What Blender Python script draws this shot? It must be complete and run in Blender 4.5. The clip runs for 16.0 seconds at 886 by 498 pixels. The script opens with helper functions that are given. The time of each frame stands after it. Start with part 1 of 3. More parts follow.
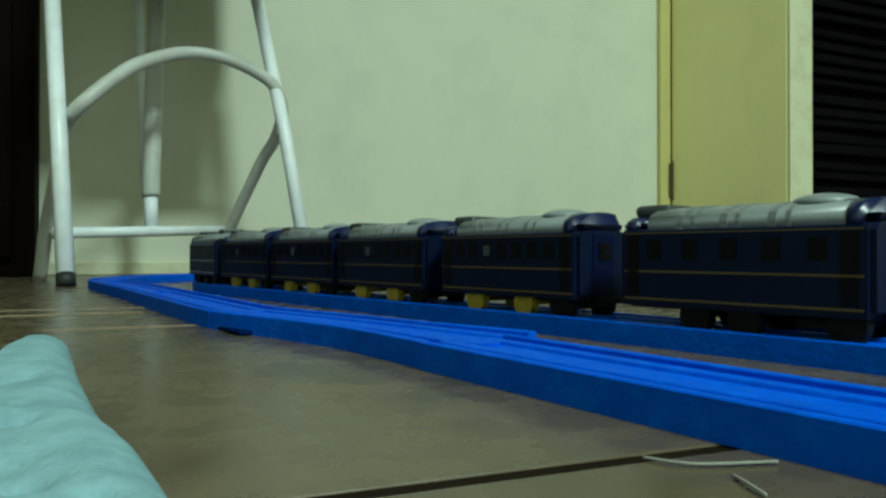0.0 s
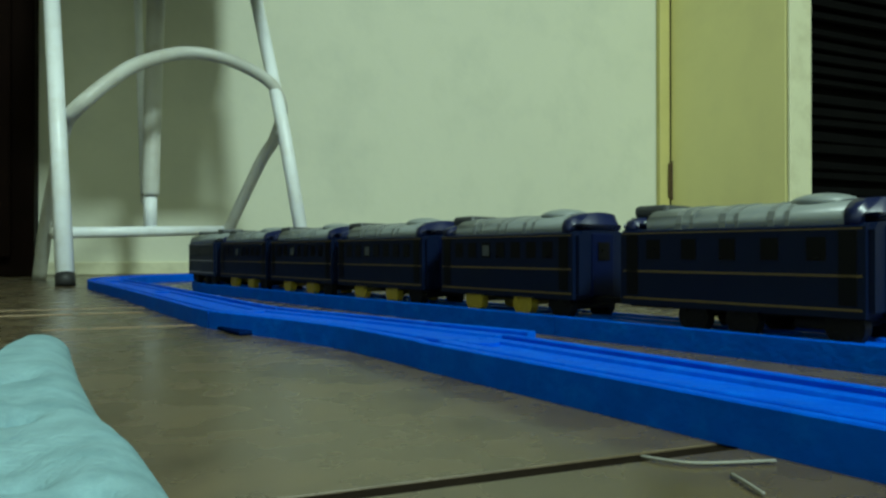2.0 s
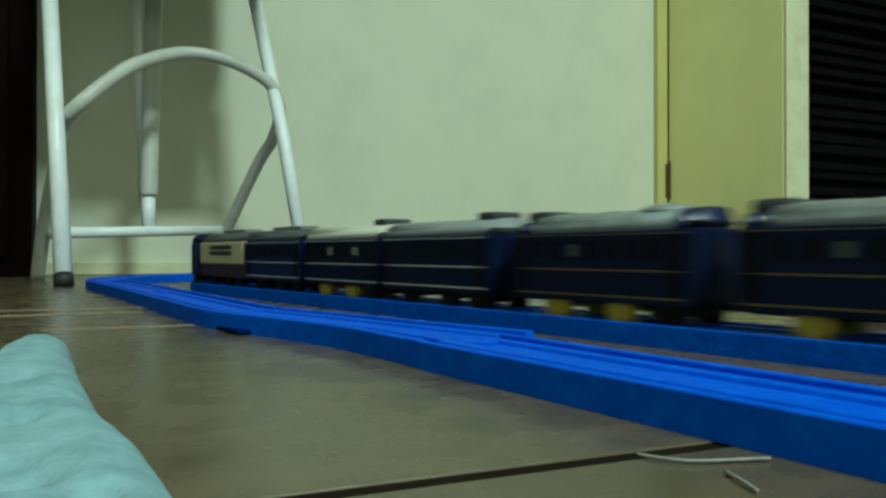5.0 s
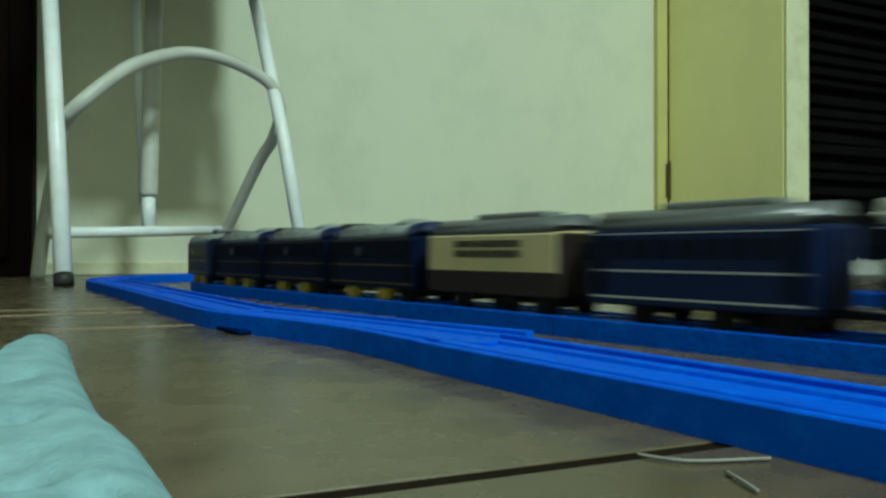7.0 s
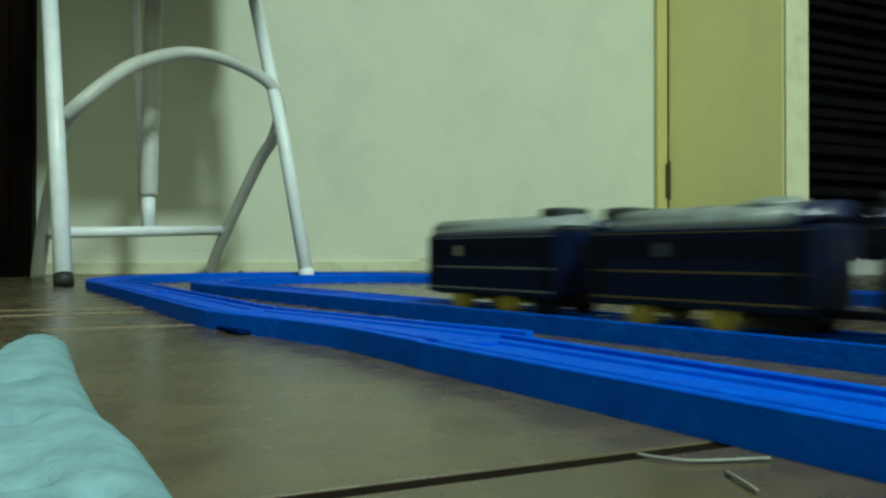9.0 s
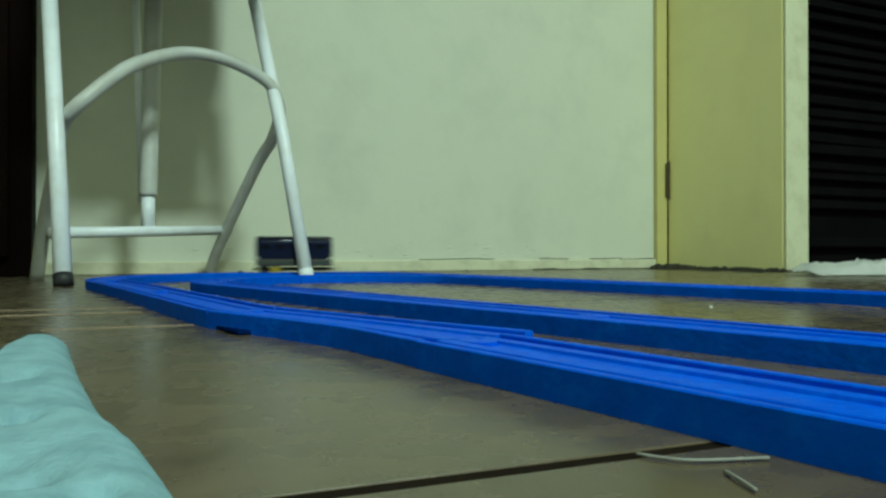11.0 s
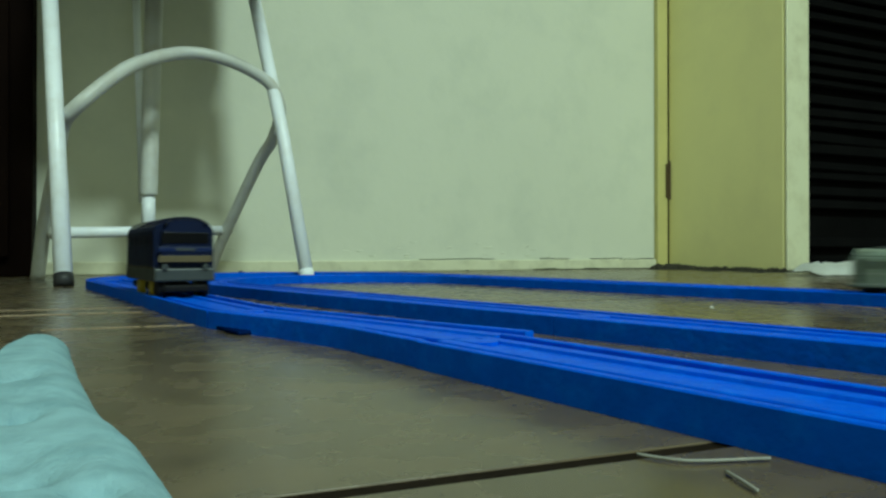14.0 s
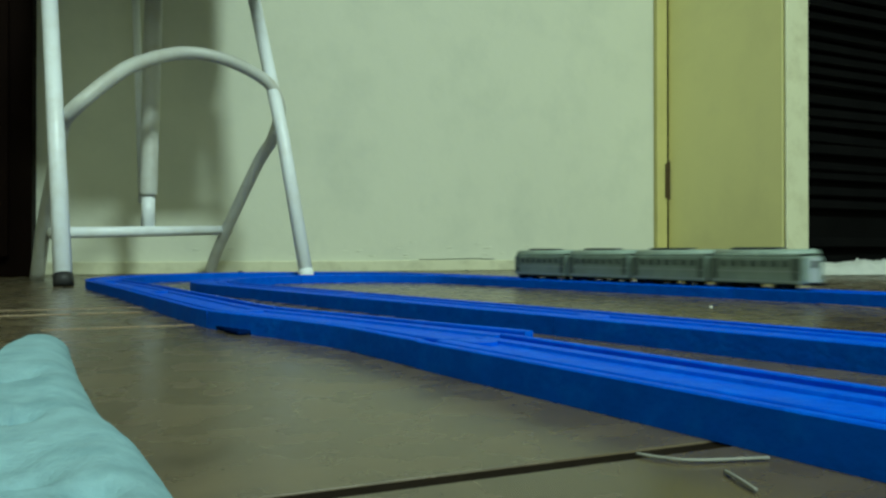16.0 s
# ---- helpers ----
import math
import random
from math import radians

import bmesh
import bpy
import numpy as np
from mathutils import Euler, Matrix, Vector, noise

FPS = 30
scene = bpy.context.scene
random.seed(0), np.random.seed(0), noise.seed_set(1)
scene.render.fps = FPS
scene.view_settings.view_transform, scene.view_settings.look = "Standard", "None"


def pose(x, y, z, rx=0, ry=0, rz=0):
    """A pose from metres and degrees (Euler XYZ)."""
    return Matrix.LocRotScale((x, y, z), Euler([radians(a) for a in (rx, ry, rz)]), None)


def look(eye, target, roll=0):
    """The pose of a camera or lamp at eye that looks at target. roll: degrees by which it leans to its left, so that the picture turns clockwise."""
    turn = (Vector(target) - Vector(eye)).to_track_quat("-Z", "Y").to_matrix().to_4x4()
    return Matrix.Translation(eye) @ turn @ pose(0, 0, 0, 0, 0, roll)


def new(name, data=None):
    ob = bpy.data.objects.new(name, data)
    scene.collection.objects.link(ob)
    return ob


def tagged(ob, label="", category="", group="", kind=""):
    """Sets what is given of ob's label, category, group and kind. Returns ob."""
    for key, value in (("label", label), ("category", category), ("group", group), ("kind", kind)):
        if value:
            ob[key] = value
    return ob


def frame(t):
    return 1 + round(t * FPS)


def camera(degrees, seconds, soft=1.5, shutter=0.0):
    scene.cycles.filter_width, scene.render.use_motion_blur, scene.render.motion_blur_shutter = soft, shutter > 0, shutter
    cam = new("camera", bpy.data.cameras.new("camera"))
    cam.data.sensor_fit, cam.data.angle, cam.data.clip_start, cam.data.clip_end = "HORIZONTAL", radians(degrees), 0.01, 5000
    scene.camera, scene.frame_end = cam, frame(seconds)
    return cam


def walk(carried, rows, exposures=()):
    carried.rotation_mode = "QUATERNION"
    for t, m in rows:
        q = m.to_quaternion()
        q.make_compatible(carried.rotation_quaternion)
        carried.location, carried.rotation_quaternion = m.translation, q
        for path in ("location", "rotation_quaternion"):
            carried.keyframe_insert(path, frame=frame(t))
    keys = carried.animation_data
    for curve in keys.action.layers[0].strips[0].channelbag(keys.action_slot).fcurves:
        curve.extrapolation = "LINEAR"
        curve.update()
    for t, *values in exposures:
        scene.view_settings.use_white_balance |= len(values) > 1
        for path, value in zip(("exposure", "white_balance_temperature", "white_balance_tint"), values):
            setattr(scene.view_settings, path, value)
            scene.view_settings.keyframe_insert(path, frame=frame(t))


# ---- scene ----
cam = camera(63.4, 16.0, soft=2.6, shutter=1.3)
EYE = Vector((0.0, 0.0, 0.0374))


def aim(yaw, pitch, roll=0.0, dx=0.0, dy=0.0, dz=0.0):
    """Camera pose from degrees of yaw to the right and pitch up."""
    e = EYE + Vector((dx, dy, dz))
    a, b = radians(yaw), radians(pitch)
    return look(e, e + Vector((math.sin(a), math.cos(a), math.tan(b))), roll)


# the camera settles by a hair in the first seconds: (seconds, share of the whole drift)
DRIFT = [(0.0, 1.0), (0.5, 0.75), (1.0, 0.5), (1.5, 0.5), (2.0, 0.75), (2.5, 0.9), (3.0, 0.5), (3.5, 0.22), (4.0, 0.1), (6.5, 0.08), (7.5, 0.15),
         (8.5, 0.0), (9.0, 0.05), (11.5, -0.08), (12.5, -0.08), (13.5, 0.08), (15.0, 0.1), (16.0, -0.05)]
walk(cam, [(t, aim(-0.22 * k, 0.289, dy=0.002 * k)) for t, k in DRIFT])

# ---- light ----
world = bpy.data.worlds.new("room_world")
scene.world = world
world.use_nodes = True
world.node_tree.nodes["Background"].inputs[0].default_value = (0.75, 0.9, 0.8, 1)
world.node_tree.nodes["Background"].inputs[1].default_value = 0.02
scene.view_settings.exposure = 0.0

lamp_data = bpy.data.lights.new("ceiling_lamp_light", "AREA")
lamp_data.shape, lamp_data.size, lamp_data.energy = "DISK", 0.62, 129.0
lamp_data.color = (0.73, 1.0, 0.90)
lamp_light = new("ceiling_lamp_light", lamp_data)
lamp_light.matrix_world = look((1.25, -1.25, 2.44), (1.25, -1.249, 0.0))

# ---- materials ----


def mat(name, color, rough=0.5, metal=0.0, vary=0.15, scale=30.0, bump=0.0, bump_scale=200.0, coat=0.0,
        stain=None, stain_scale=4.0, stain_amount=0.5, random_tint=0.0, trans=0.0, gloss=0.5):
    m = bpy.data.materials.new(name)
    m.use_nodes = True
    nt = m.node_tree
    b = nt.nodes["Principled BSDF"]
    b.inputs["Metallic"].default_value = metal
    b.inputs["Coat Weight"].default_value = coat
    b.inputs["Transmission Weight"].default_value = trans
    b.inputs["Specular IOR Level"].default_value = gloss
    tc = nt.nodes.new("ShaderNodeTexCoord")
    n1 = nt.nodes.new("ShaderNodeTexNoise")
    n1.inputs["Scale"].default_value, n1.inputs["Detail"].default_value = scale, 6.0
    nt.links.new(tc.outputs["Object"], n1.inputs["Vector"])
    mix = nt.nodes.new("ShaderNodeMix")
    mix.data_type = "RGBA"
    nt.links.new(n1.outputs["Fac"], mix.inputs[0])
    mix.inputs[6].default_value = (*[c * (1 - vary) for c in color], 1)
    mix.inputs[7].default_value = (*[min(1, c * (1 + vary)) for c in color], 1)
    out = mix.outputs[2]
    if stain:
        n2 = nt.nodes.new("ShaderNodeTexNoise")
        n2.inputs["Scale"].default_value, n2.inputs["Detail"].default_value = stain_scale, 8.0
        n2.inputs["Roughness"].default_value = 0.65
        nt.links.new(tc.outputs["Object"], n2.inputs["Vector"])
        ramp = nt.nodes.new("ShaderNodeMapRange")
        ramp.inputs[1].default_value, ramp.inputs[2].default_value = 0.48, 0.72
        ramp.inputs[4].default_value = stain_amount
        nt.links.new(n2.outputs["Fac"], ramp.inputs[0])
        mx = nt.nodes.new("ShaderNodeMix")
        mx.data_type = "RGBA"
        nt.links.new(ramp.outputs[0], mx.inputs[0])
        nt.links.new(out, mx.inputs[6])
        mx.inputs[7].default_value = (*stain, 1)
        out = mx.outputs[2]
    if random_tint:
        oi = nt.nodes.new("ShaderNodeObjectInfo")
        hs = nt.nodes.new("ShaderNodeHueSaturation")
        mr = nt.nodes.new("ShaderNodeMapRange")
        mr.inputs[3].default_value, mr.inputs[4].default_value = 1 - random_tint, 1 + random_tint
        nt.links.new(oi.outputs["Random"], mr.inputs[0])
        nt.links.new(mr.outputs[0], hs.inputs["Value"])
        nt.links.new(out, hs.inputs["Color"])
        out = hs.outputs[0]
    nt.links.new(out, b.inputs["Base Color"])
    rr = nt.nodes.new("ShaderNodeMapRange")
    rr.inputs[3].default_value, rr.inputs[4].default_value = max(0, rough - 0.1), min(1, rough + 0.1)
    nt.links.new(n1.outputs["Fac"], rr.inputs[0])
    nt.links.new(rr.outputs[0], b.inputs["Roughness"])
    if bump:
        n3 = nt.nodes.new("ShaderNodeTexNoise")
        n3.inputs["Scale"].default_value, n3.inputs["Detail"].default_value = bump_scale, 5.0
        nt.links.new(tc.outputs["Object"], n3.inputs["Vector"])
        bp = nt.nodes.new("ShaderNodeBump")
        bp.inputs["Strength"].default_value, bp.inputs["Distance"].default_value = bump, 0.002
        nt.links.new(n3.outputs["Fac"], bp.inputs["Height"])
        nt.links.new(bp.outputs[0], b.inputs["Normal"])
    return m


M_WALL = mat("wall_paint", (0.66, 0.67, 0.55), 0.75, vary=0.06, scale=3, bump=0.5, bump_scale=24,
             stain=(0.47, 0.50, 0.43), stain_scale=7, stain_amount=0.35)
# tone of the unseen room walls, set for the light they bounce back
M_ROOM = mat("room_wall_paint", (0.56, 0.54, 0.42), 0.8, vary=0.1, scale=3, bump=0.2, bump_scale=24)
M_SKIRT = mat("skirting_paint", (0.66, 0.65, 0.47), 0.6, vary=0.08, scale=20, bump=0.3, bump_scale=90,
              stain=(0.35, 0.33, 0.22), stain_scale=22, stain_amount=0.5)
M_DOOR = mat("door_paint", (0.84, 0.78, 0.37), 0.5, vary=0.06, scale=9, bump=0.12, bump_scale=50,
             stain=(0.7, 0.64, 0.32), stain_scale=6, stain_amount=0.4)
# door paint darkened in colour for the jamb, which faces the lamp
M_JAMB = mat("door_paint_dimmed", (0.56, 0.5, 0.19), 0.55, vary=0.08, scale=12, bump=0.15, bump_scale=50,
              stain=(0.45, 0.4, 0.16), stain_scale=9, stain_amount=0.5)
M_EDGE = mat("door_edge_paint", (0.66, 0.65, 0.45), 0.5, vary=0.05, scale=20, bump=0.2, bump_scale=80,
             stain=(0.3, 0.25, 0.12), stain_scale=18, stain_amount=0.35)
M_GAP = mat("dark_gap_and_grime", (0.03, 0.026, 0.016), 0.95, vary=0.5, scale=90)
M_IRON = mat("hinge_iron", (0.12, 0.08, 0.04), 0.6, metal=0.7, vary=0.4, scale=120, bump=0.4)
M_TILE = mat("floor_tile", (0.094, 0.069, 0.039), 0.27, vary=0.7, scale=55, bump=0.04, bump_scale=90,
             stain=(0.046, 0.035, 0.021), stain_scale=11, stain_amount=0.9, random_tint=0.06)
M_GROUT = mat("floor_grout", (0.015, 0.011, 0.008), 0.95, vary=0.35, scale=80, bump=0.5, gloss=0.0)
M_MORTAR = mat("pale_mortar", (0.42, 0.3, 0.2), 0.9, vary=0.4, scale=150, bump=0.4, stain=(0.14, 0.07, 0.045), stain_scale=60, stain_amount=0.9)
M_RAIL = mat("track_plastic", (0.0, 0.088, 0.64), 0.45, vary=0.2, scale=90, bump=0.25, bump_scale=350,
             stain=(0.0, 0.14, 0.76), stain_scale=130, stain_amount=0.7, gloss=0.02)
M_CLIP = mat("clip_plastic", (0.0006, 0.009, 0.055), 0.7, vary=0.2, scale=40, bump=0.05, gloss=0.0)
M_TUBE = mat("stool_paint", (0.84, 0.88, 0.93), 0.4, vary=0.06, scale=30, bump=0.12, bump_scale=150,
             stain=(0.55, 0.52, 0.45), stain_scale=25, stain_amount=0.35)
M_TUBE_GREY = mat("stool_hoop_paint", (0.54, 0.55, 0.52), 0.45, vary=0.08, scale=30, bump=0.12, bump_scale=150,
                  stain=(0.35, 0.3, 0.22), stain_scale=25, stain_amount=0.4)
M_RUBBER = mat("black_rubber", (0.02, 0.02, 0.022), 0.55, vary=0.3, scale=90, bump=0.2)
M_CLOTH = mat("mint_towel", (0.22, 0.365, 0.41), 0.95, vary=0.3, scale=160, bump=0.3, bump_scale=800,
              stain=(0.13, 0.25, 0.29), stain_scale=60, stain_amount=0.75, gloss=0.1)
M_RAG = mat("white_rag", (0.85, 0.86, 0.82), 0.95, vary=0.1, scale=60, bump=0.8, bump_scale=300)
M_DARKWOOD = mat("dark_wood", (0.0055, 0.0026, 0.0018), 0.6, vary=0.5, scale=14, bump=0.15, bump_scale=60, gloss=0.02)
M_BLACK = mat("black_slats", (0.0045, 0.0045, 0.0045), 0.9, vary=0.6, scale=12, bump=0.2, gloss=0.02)
M_NAVY = mat("navy_plastic", (0.0030, 0.0075, 0.029), 0.42, vary=0.2, scale=50, bump=0.06, gloss=0.12)
M_BLUE = mat("blue_plastic", (0.0018, 0.011, 0.058), 0.38, vary=0.12, scale=50, bump=0.06, gloss=0.25)
M_CAP = mat("blue_cap_plastic", (0.0012, 0.0065, 0.046), 0.35, vary=0.1, scale=50, bump=0.03)
M_END = mat("blue_end_plastic", (0.0008, 0.0045, 0.032), 0.5, vary=0.2, scale=60, bump=0.05, gloss=0.1)
M_ROOFGREY = mat("grey_roof_plastic", (0.20, 0.225, 0.225), 0.4, vary=0.1, scale=60, bump=0.06)
M_ROOFDARK = mat("roof_band_plastic", (0.15, 0.165, 0.165), 0.4, vary=0.1, scale=60, bump=0.06)
M_LOCOROOF = mat("dark_roof_plastic", (0.004, 0.006, 0.02), 0.2, vary=0.2, scale=60, bump=0.04, gloss=0.6)
M_ROOFDIM = mat("dim_roof_plastic", (0.075, 0.08, 0.085), 0.35, vary=0.15, scale=60, bump=0.05)
M_ROOFWHITE = mat("cream_roof_plastic", (0.50, 0.50, 0.42), 0.4, vary=0.06, scale=60, bump=0.05)
M_UNIT = mat("roof_unit_plastic", (0.035, 0.04, 0.045), 0.45, vary=0.2, scale=60, bump=0.06)
M_GOLD = mat("gold_stripe", (0.10, 0.066, 0.014), 0.5, vary=0.15, scale=120)
M_SILVER = mat("silver_stripe", (0.42, 0.44, 0.45), 0.4, vary=0.1, scale=120)
M_GLASS = mat("car_window", (0.002, 0.0022, 0.003), 0.3, vary=0.2, scale=40, gloss=0.12)
M_EMBLEM = mat("dull_emblem", (0.05, 0.06, 0.065), 0.5, vary=0.5, scale=400)
M_LITPANE = mat("pale_window", (0.24, 0.24, 0.17), 0.3, vary=0.2, scale=200)
M_CHASSIS = mat("black_chassis", (0.006, 0.006, 0.007), 0.6, vary=0.3, scale=60, bump=0.1, gloss=0.12)
M_WHEEL = mat("yellow_wheel", (0.34, 0.26, 0.02), 0.45, vary=0.1, scale=80, bump=0.05)
M_TAN = mat("cream_car_plastic", (0.55, 0.47, 0.26), 0.4, vary=0.08, scale=50, bump=0.05)
M_OCHRE = mat("ochre_band", (0.09, 0.066, 0.026), 0.5, vary=0.15, scale=80)
M_SKIRT2 = mat("grey_skirt_plastic", (0.030, 0.038, 0.038), 0.5, vary=0.15, scale=60, bump=0.05)
M_MAROON = mat("maroon_plastic", (0.017, 0.008, 0.007), 0.45, vary=0.15, scale=50)
M_SAGE = mat("grey_green_plastic", (0.23, 0.3, 0.26), 0.4, vary=0.25, scale=90, bump=0.05,
             stain=(0.12, 0.16, 0.13), stain_scale=55, stain_amount=0.7)
M_SAGEDARK = mat("dim_window", (0.05, 0.07, 0.06), 0.35, vary=0.3, scale=80)
M_SAGELIGHT = mat("pale_grey_plastic", (0.36, 0.4, 0.4), 0.4, vary=0.1, scale=50)
M_THREAD = mat("white_thread", (0.24, 0.235, 0.21), 0.9, vary=0.2, scale=300)
M_CEIL = mat("ceiling_paint", (0.62, 0.64, 0.55), 0.85, vary=0.05, scale=3)

# ---- mesh helpers ----


def part(name, bm, material, parent=None, label="", smooth=False):
    """Links a bmesh as one mesh object, under a thing or a part."""
    me = bpy.data.meshes.new(name)
    bmesh.ops.recalc_face_normals(bm, faces=bm.faces[:])
    bm.to_mesh(me)
    bm.free()
    if smooth:
        for p in me.polygons:
            p.use_smooth = True
    me.materials.append(material)
    ob = new(name, me)
    if parent is not None:
        ob.parent = parent
    if label:
        tagged(ob, label)
    return ob


def box(x0, x1, y0, y1, z0, z1, bevel=0.0, segs=2, bm=None):
    bm = bm or bmesh.new()
    r = bmesh.ops.create_cube(bm, size=1)
    vs = r["verts"]
    for v in vs:
        v.co = Vector(((x0 + x1) / 2 + v.co.x * (x1 - x0), (y0 + y1) / 2 + v.co.y * (y1 - y0), (z0 + z1) / 2 + v.co.z * (z1 - z0)))
    if bevel:
        es = list({e for v in vs for e in v.link_edges})
        bmesh.ops.bevel(bm, geom=es, offset=bevel, segments=segs, affect="EDGES", profile=0.5)
    return bm


def tube(points, radius, sides=16, bm=None, closed_ends=True):
    """A round tube swept along points."""
    bm = bm or bmesh.new()
    pts = [Vector(p) for p in points]
    rings = []
    up = Vector((0.13, 0.37, 0.92)).normalized()
    for i, p in enumerate(pts):
        d = (pts[min(i + 1, len(pts) - 1)] - pts[max(i - 1, 0)]).normalized()
        a = d.cross(up)
        if a.length < 0.1:
            a = d.cross(Vector((1, 0, 0)))
        a.normalize()
        b = d.cross(a)
        rings.append([bm.verts.new(p + radius * (math.cos(2 * math.pi * k / sides) * a + math.sin(2 * math.pi * k / sides) * b)) for k in range(sides)])
    for r0, r1 in zip(rings, rings[1:]):
        for k in range(sides):
            bm.faces.new((r0[k], r0[(k + 1) % sides], r1[(k + 1) % sides], r1[k]))
    if closed_ends:
        bm.faces.new(rings[0][::-1])
        bm.faces.new(rings[-1])
    return bm


def spline(ctrl, n=10):
    """Catmull-Rom through control points."""
    c = [Vector(p) for p in ctrl]
    c = [2 * c[0] - c[1]] + c + [2 * c[-1] - c[-2]]
    out = []
    for i in range(1, len(c) - 2):
        for k in range(n):
            t = k / n
            p0, p1, p2, p3 = c[i - 1:i + 3]
            out.append(0.5 * (2 * p1 + (p2 - p0) * t + (2 * p0 - 5 * p1 + 4 * p2 - p3) * t * t + (3 * p1 - p0 - 3 * p2 + p3) * t ** 3))
    out.append(c[-2])
    return out


def empty(name, m=None):
    e = new(name)
    e.empty_display_size = 0.02
    if m is not None:
        e.matrix_world = m
    return e


# ---- the track's lines ----
RAIL_H = 0.009


class Line:
    """Straight away from the camera, half circle to the right, straight back."""

    def __init__(self, th, n0, s1, radius, kink=0.0, sk=0.0):
        self.u = Vector((-math.sin(th), math.cos(th)))
        self.n = Vector((math.cos(th), math.sin(th)))
        self.n0, self.s1, self.r, self.sk = n0, s1, radius, sk
        self.k = Vector((-math.sin(th + kink), math.cos(th + kink)))

    def at(self, s):
        base = self.n0 * self.n
        if s < self.sk:
            return base + self.sk * self.u - (self.sk - s) * self.k, self.k
        if s <= self.s1:
            return base + s * self.u, self.u
        c = base + self.s1 * self.u + self.r * self.n
        a = (s - self.s1) / self.r
        if a < math.pi:
            return c + self.r * (-self.n * math.cos(a) + self.u * math.sin(a)), self.n * math.sin(a) + self.u * math.cos(a)
        return c + self.r * self.n - self.u * (s - self.s1 - math.pi * self.r), -self.u


OUTER = Line(0.6171, 0.1456, 0.7957, 0.1998, -0.0061, 0.3987)
INNER = Line(0.6804, 0.2605, 0.65, 0.1524)


def merged():
    """How far along INNER it meets OUTER's far straight, and where that is on OUTER."""
    best = (9, 0, 0)
    for i in range(400):
        s = INNER.s1 + math.pi * INNER.r + i * 0.002
        p, _ = INNER.at(s)
        q0 = OUTER.s1 + math.pi * OUTER.r
        a, d = OUTER.at(q0)
        t = (p - a).dot(d)
        gap = (a + d * t - p).length
        if gap < best[0]:
            best = (gap, s, q0 + t)
    return best


GAP, S_IN, S_OUT = merged()


def inner_route(s):
    return INNER.at(s) if s < S_IN else OUTER.at(S_OUT + s - S_IN)


def bent(table):
    """OUTER with its approach pushed sideways by (distance, metres to the right)."""
    def route(s):
        p, d = OUTER.at(s)
        if s >= OUTER.s1:
            return p, d
        side = Vector((d.y, -d.x))
        return p + side * along(table, s), d
    return route


# the approach is laid crooked: near straight, a skewed turnout piece, far straight
near_route = bent([(-2.0, 0.0015), (1.0, 0.0015)])
turnout_route = bent([(0.19, 0.0096), (0.25, 0.003), (0.30, -0.005), (0.335, -0.013), (0.357, -0.0162)])
TAPER = [(0.19, 1.37), (0.25, 1.0), (0.357, 1.0)]
outer_route = bent([(0.357, -0.0162), (0.38, -0.0166), (0.62, -0.005), (0.7957, 0.0)])
ride_route = bent([(0.05, -0.004), (0.15, 0.0), (0.22, 0.004), (0.27, 0.001), (0.36, -0.0165), (0.62, -0.005), (0.7957, 0.0)])


PROFILE = [(-19, 0), (-19, 8.6), (-18.6, 9), (-16.4, 9), (-16, 8.6), (-16, 6.6), (-11, 6.6), (-11, 8), (-10.6, 8.4), (-5.6, 8.4), (-5.2, 7.4),
           (5.2, 7.4), (5.6, 8.4), (10.6, 8.4), (11, 8), (11, 6.6), (16, 6.6), (16, 8.6), (16.4, 9), (18.6, 9), (19, 8.6), (19, 0)]


def track_piece(route, s0, s1, label="blue plastic toy railway track piece on the floor", drop=0.0, taper=((0.0, 1.0), (9.0, 1.0))):
    """One length of rail with its channels, and a tongue at its end."""
    bm = bmesh.new()
    steps = max(2, int((s1 - s0) / 0.012))
    rings = []
    gap = 0.0002
    for i in range(steps + 1):
        s = s0 + gap + (s1 - s0 - 2 * gap) * i / steps
        p, d = route(s)
        side, wide = Vector((d.y, -d.x)), along(taper, s)
        rings.append([bm.verts.new((p.x + side.x * o * wide / 1000, p.y + side.y * o * wide / 1000, max(0, z / 1000 - drop if z else 0))) for o, z in PROFILE])
    for a, b in zip(rings, rings[1:]):
        for k in range(len(PROFILE) - 1):
            bm.faces.new((a[k], a[k + 1], b[k + 1], b[k]))
        bm.faces.new((a[-1], a[0], b[0], b[-1]))
    bm.faces.new(rings[0])
    bm.faces.new(rings[-1][::-1])
    root = empty("track_piece")
    tagged(root, label, "toy track", "blue railway track")
    part("rail", bm, M_RAIL, root)
    # tongue and its round eye, at the far end
    p, d = route(s1)
    a = math.atan2(d.y, d.x)
    bm = box(-0.008, 0.0005, -0.0045, 0.0045, 0.0072, 0.0084, 0.0004, 1)
    bmesh.ops.create_cone(bm, cap_ends=True, segments=16, radius1=0.0055, radius2=0.0055, depth=0.0014, matrix=Matrix.Translation((-0.010, 0, 0.0079)))
    bmesh.ops.transform(bm, matrix=Matrix.Translation((p.x, p.y, 0)) @ Matrix.Rotation(a, 4, "Z"), verts=bm.verts[:])
    part("tongue", bm, M_RAIL, root)
    return root


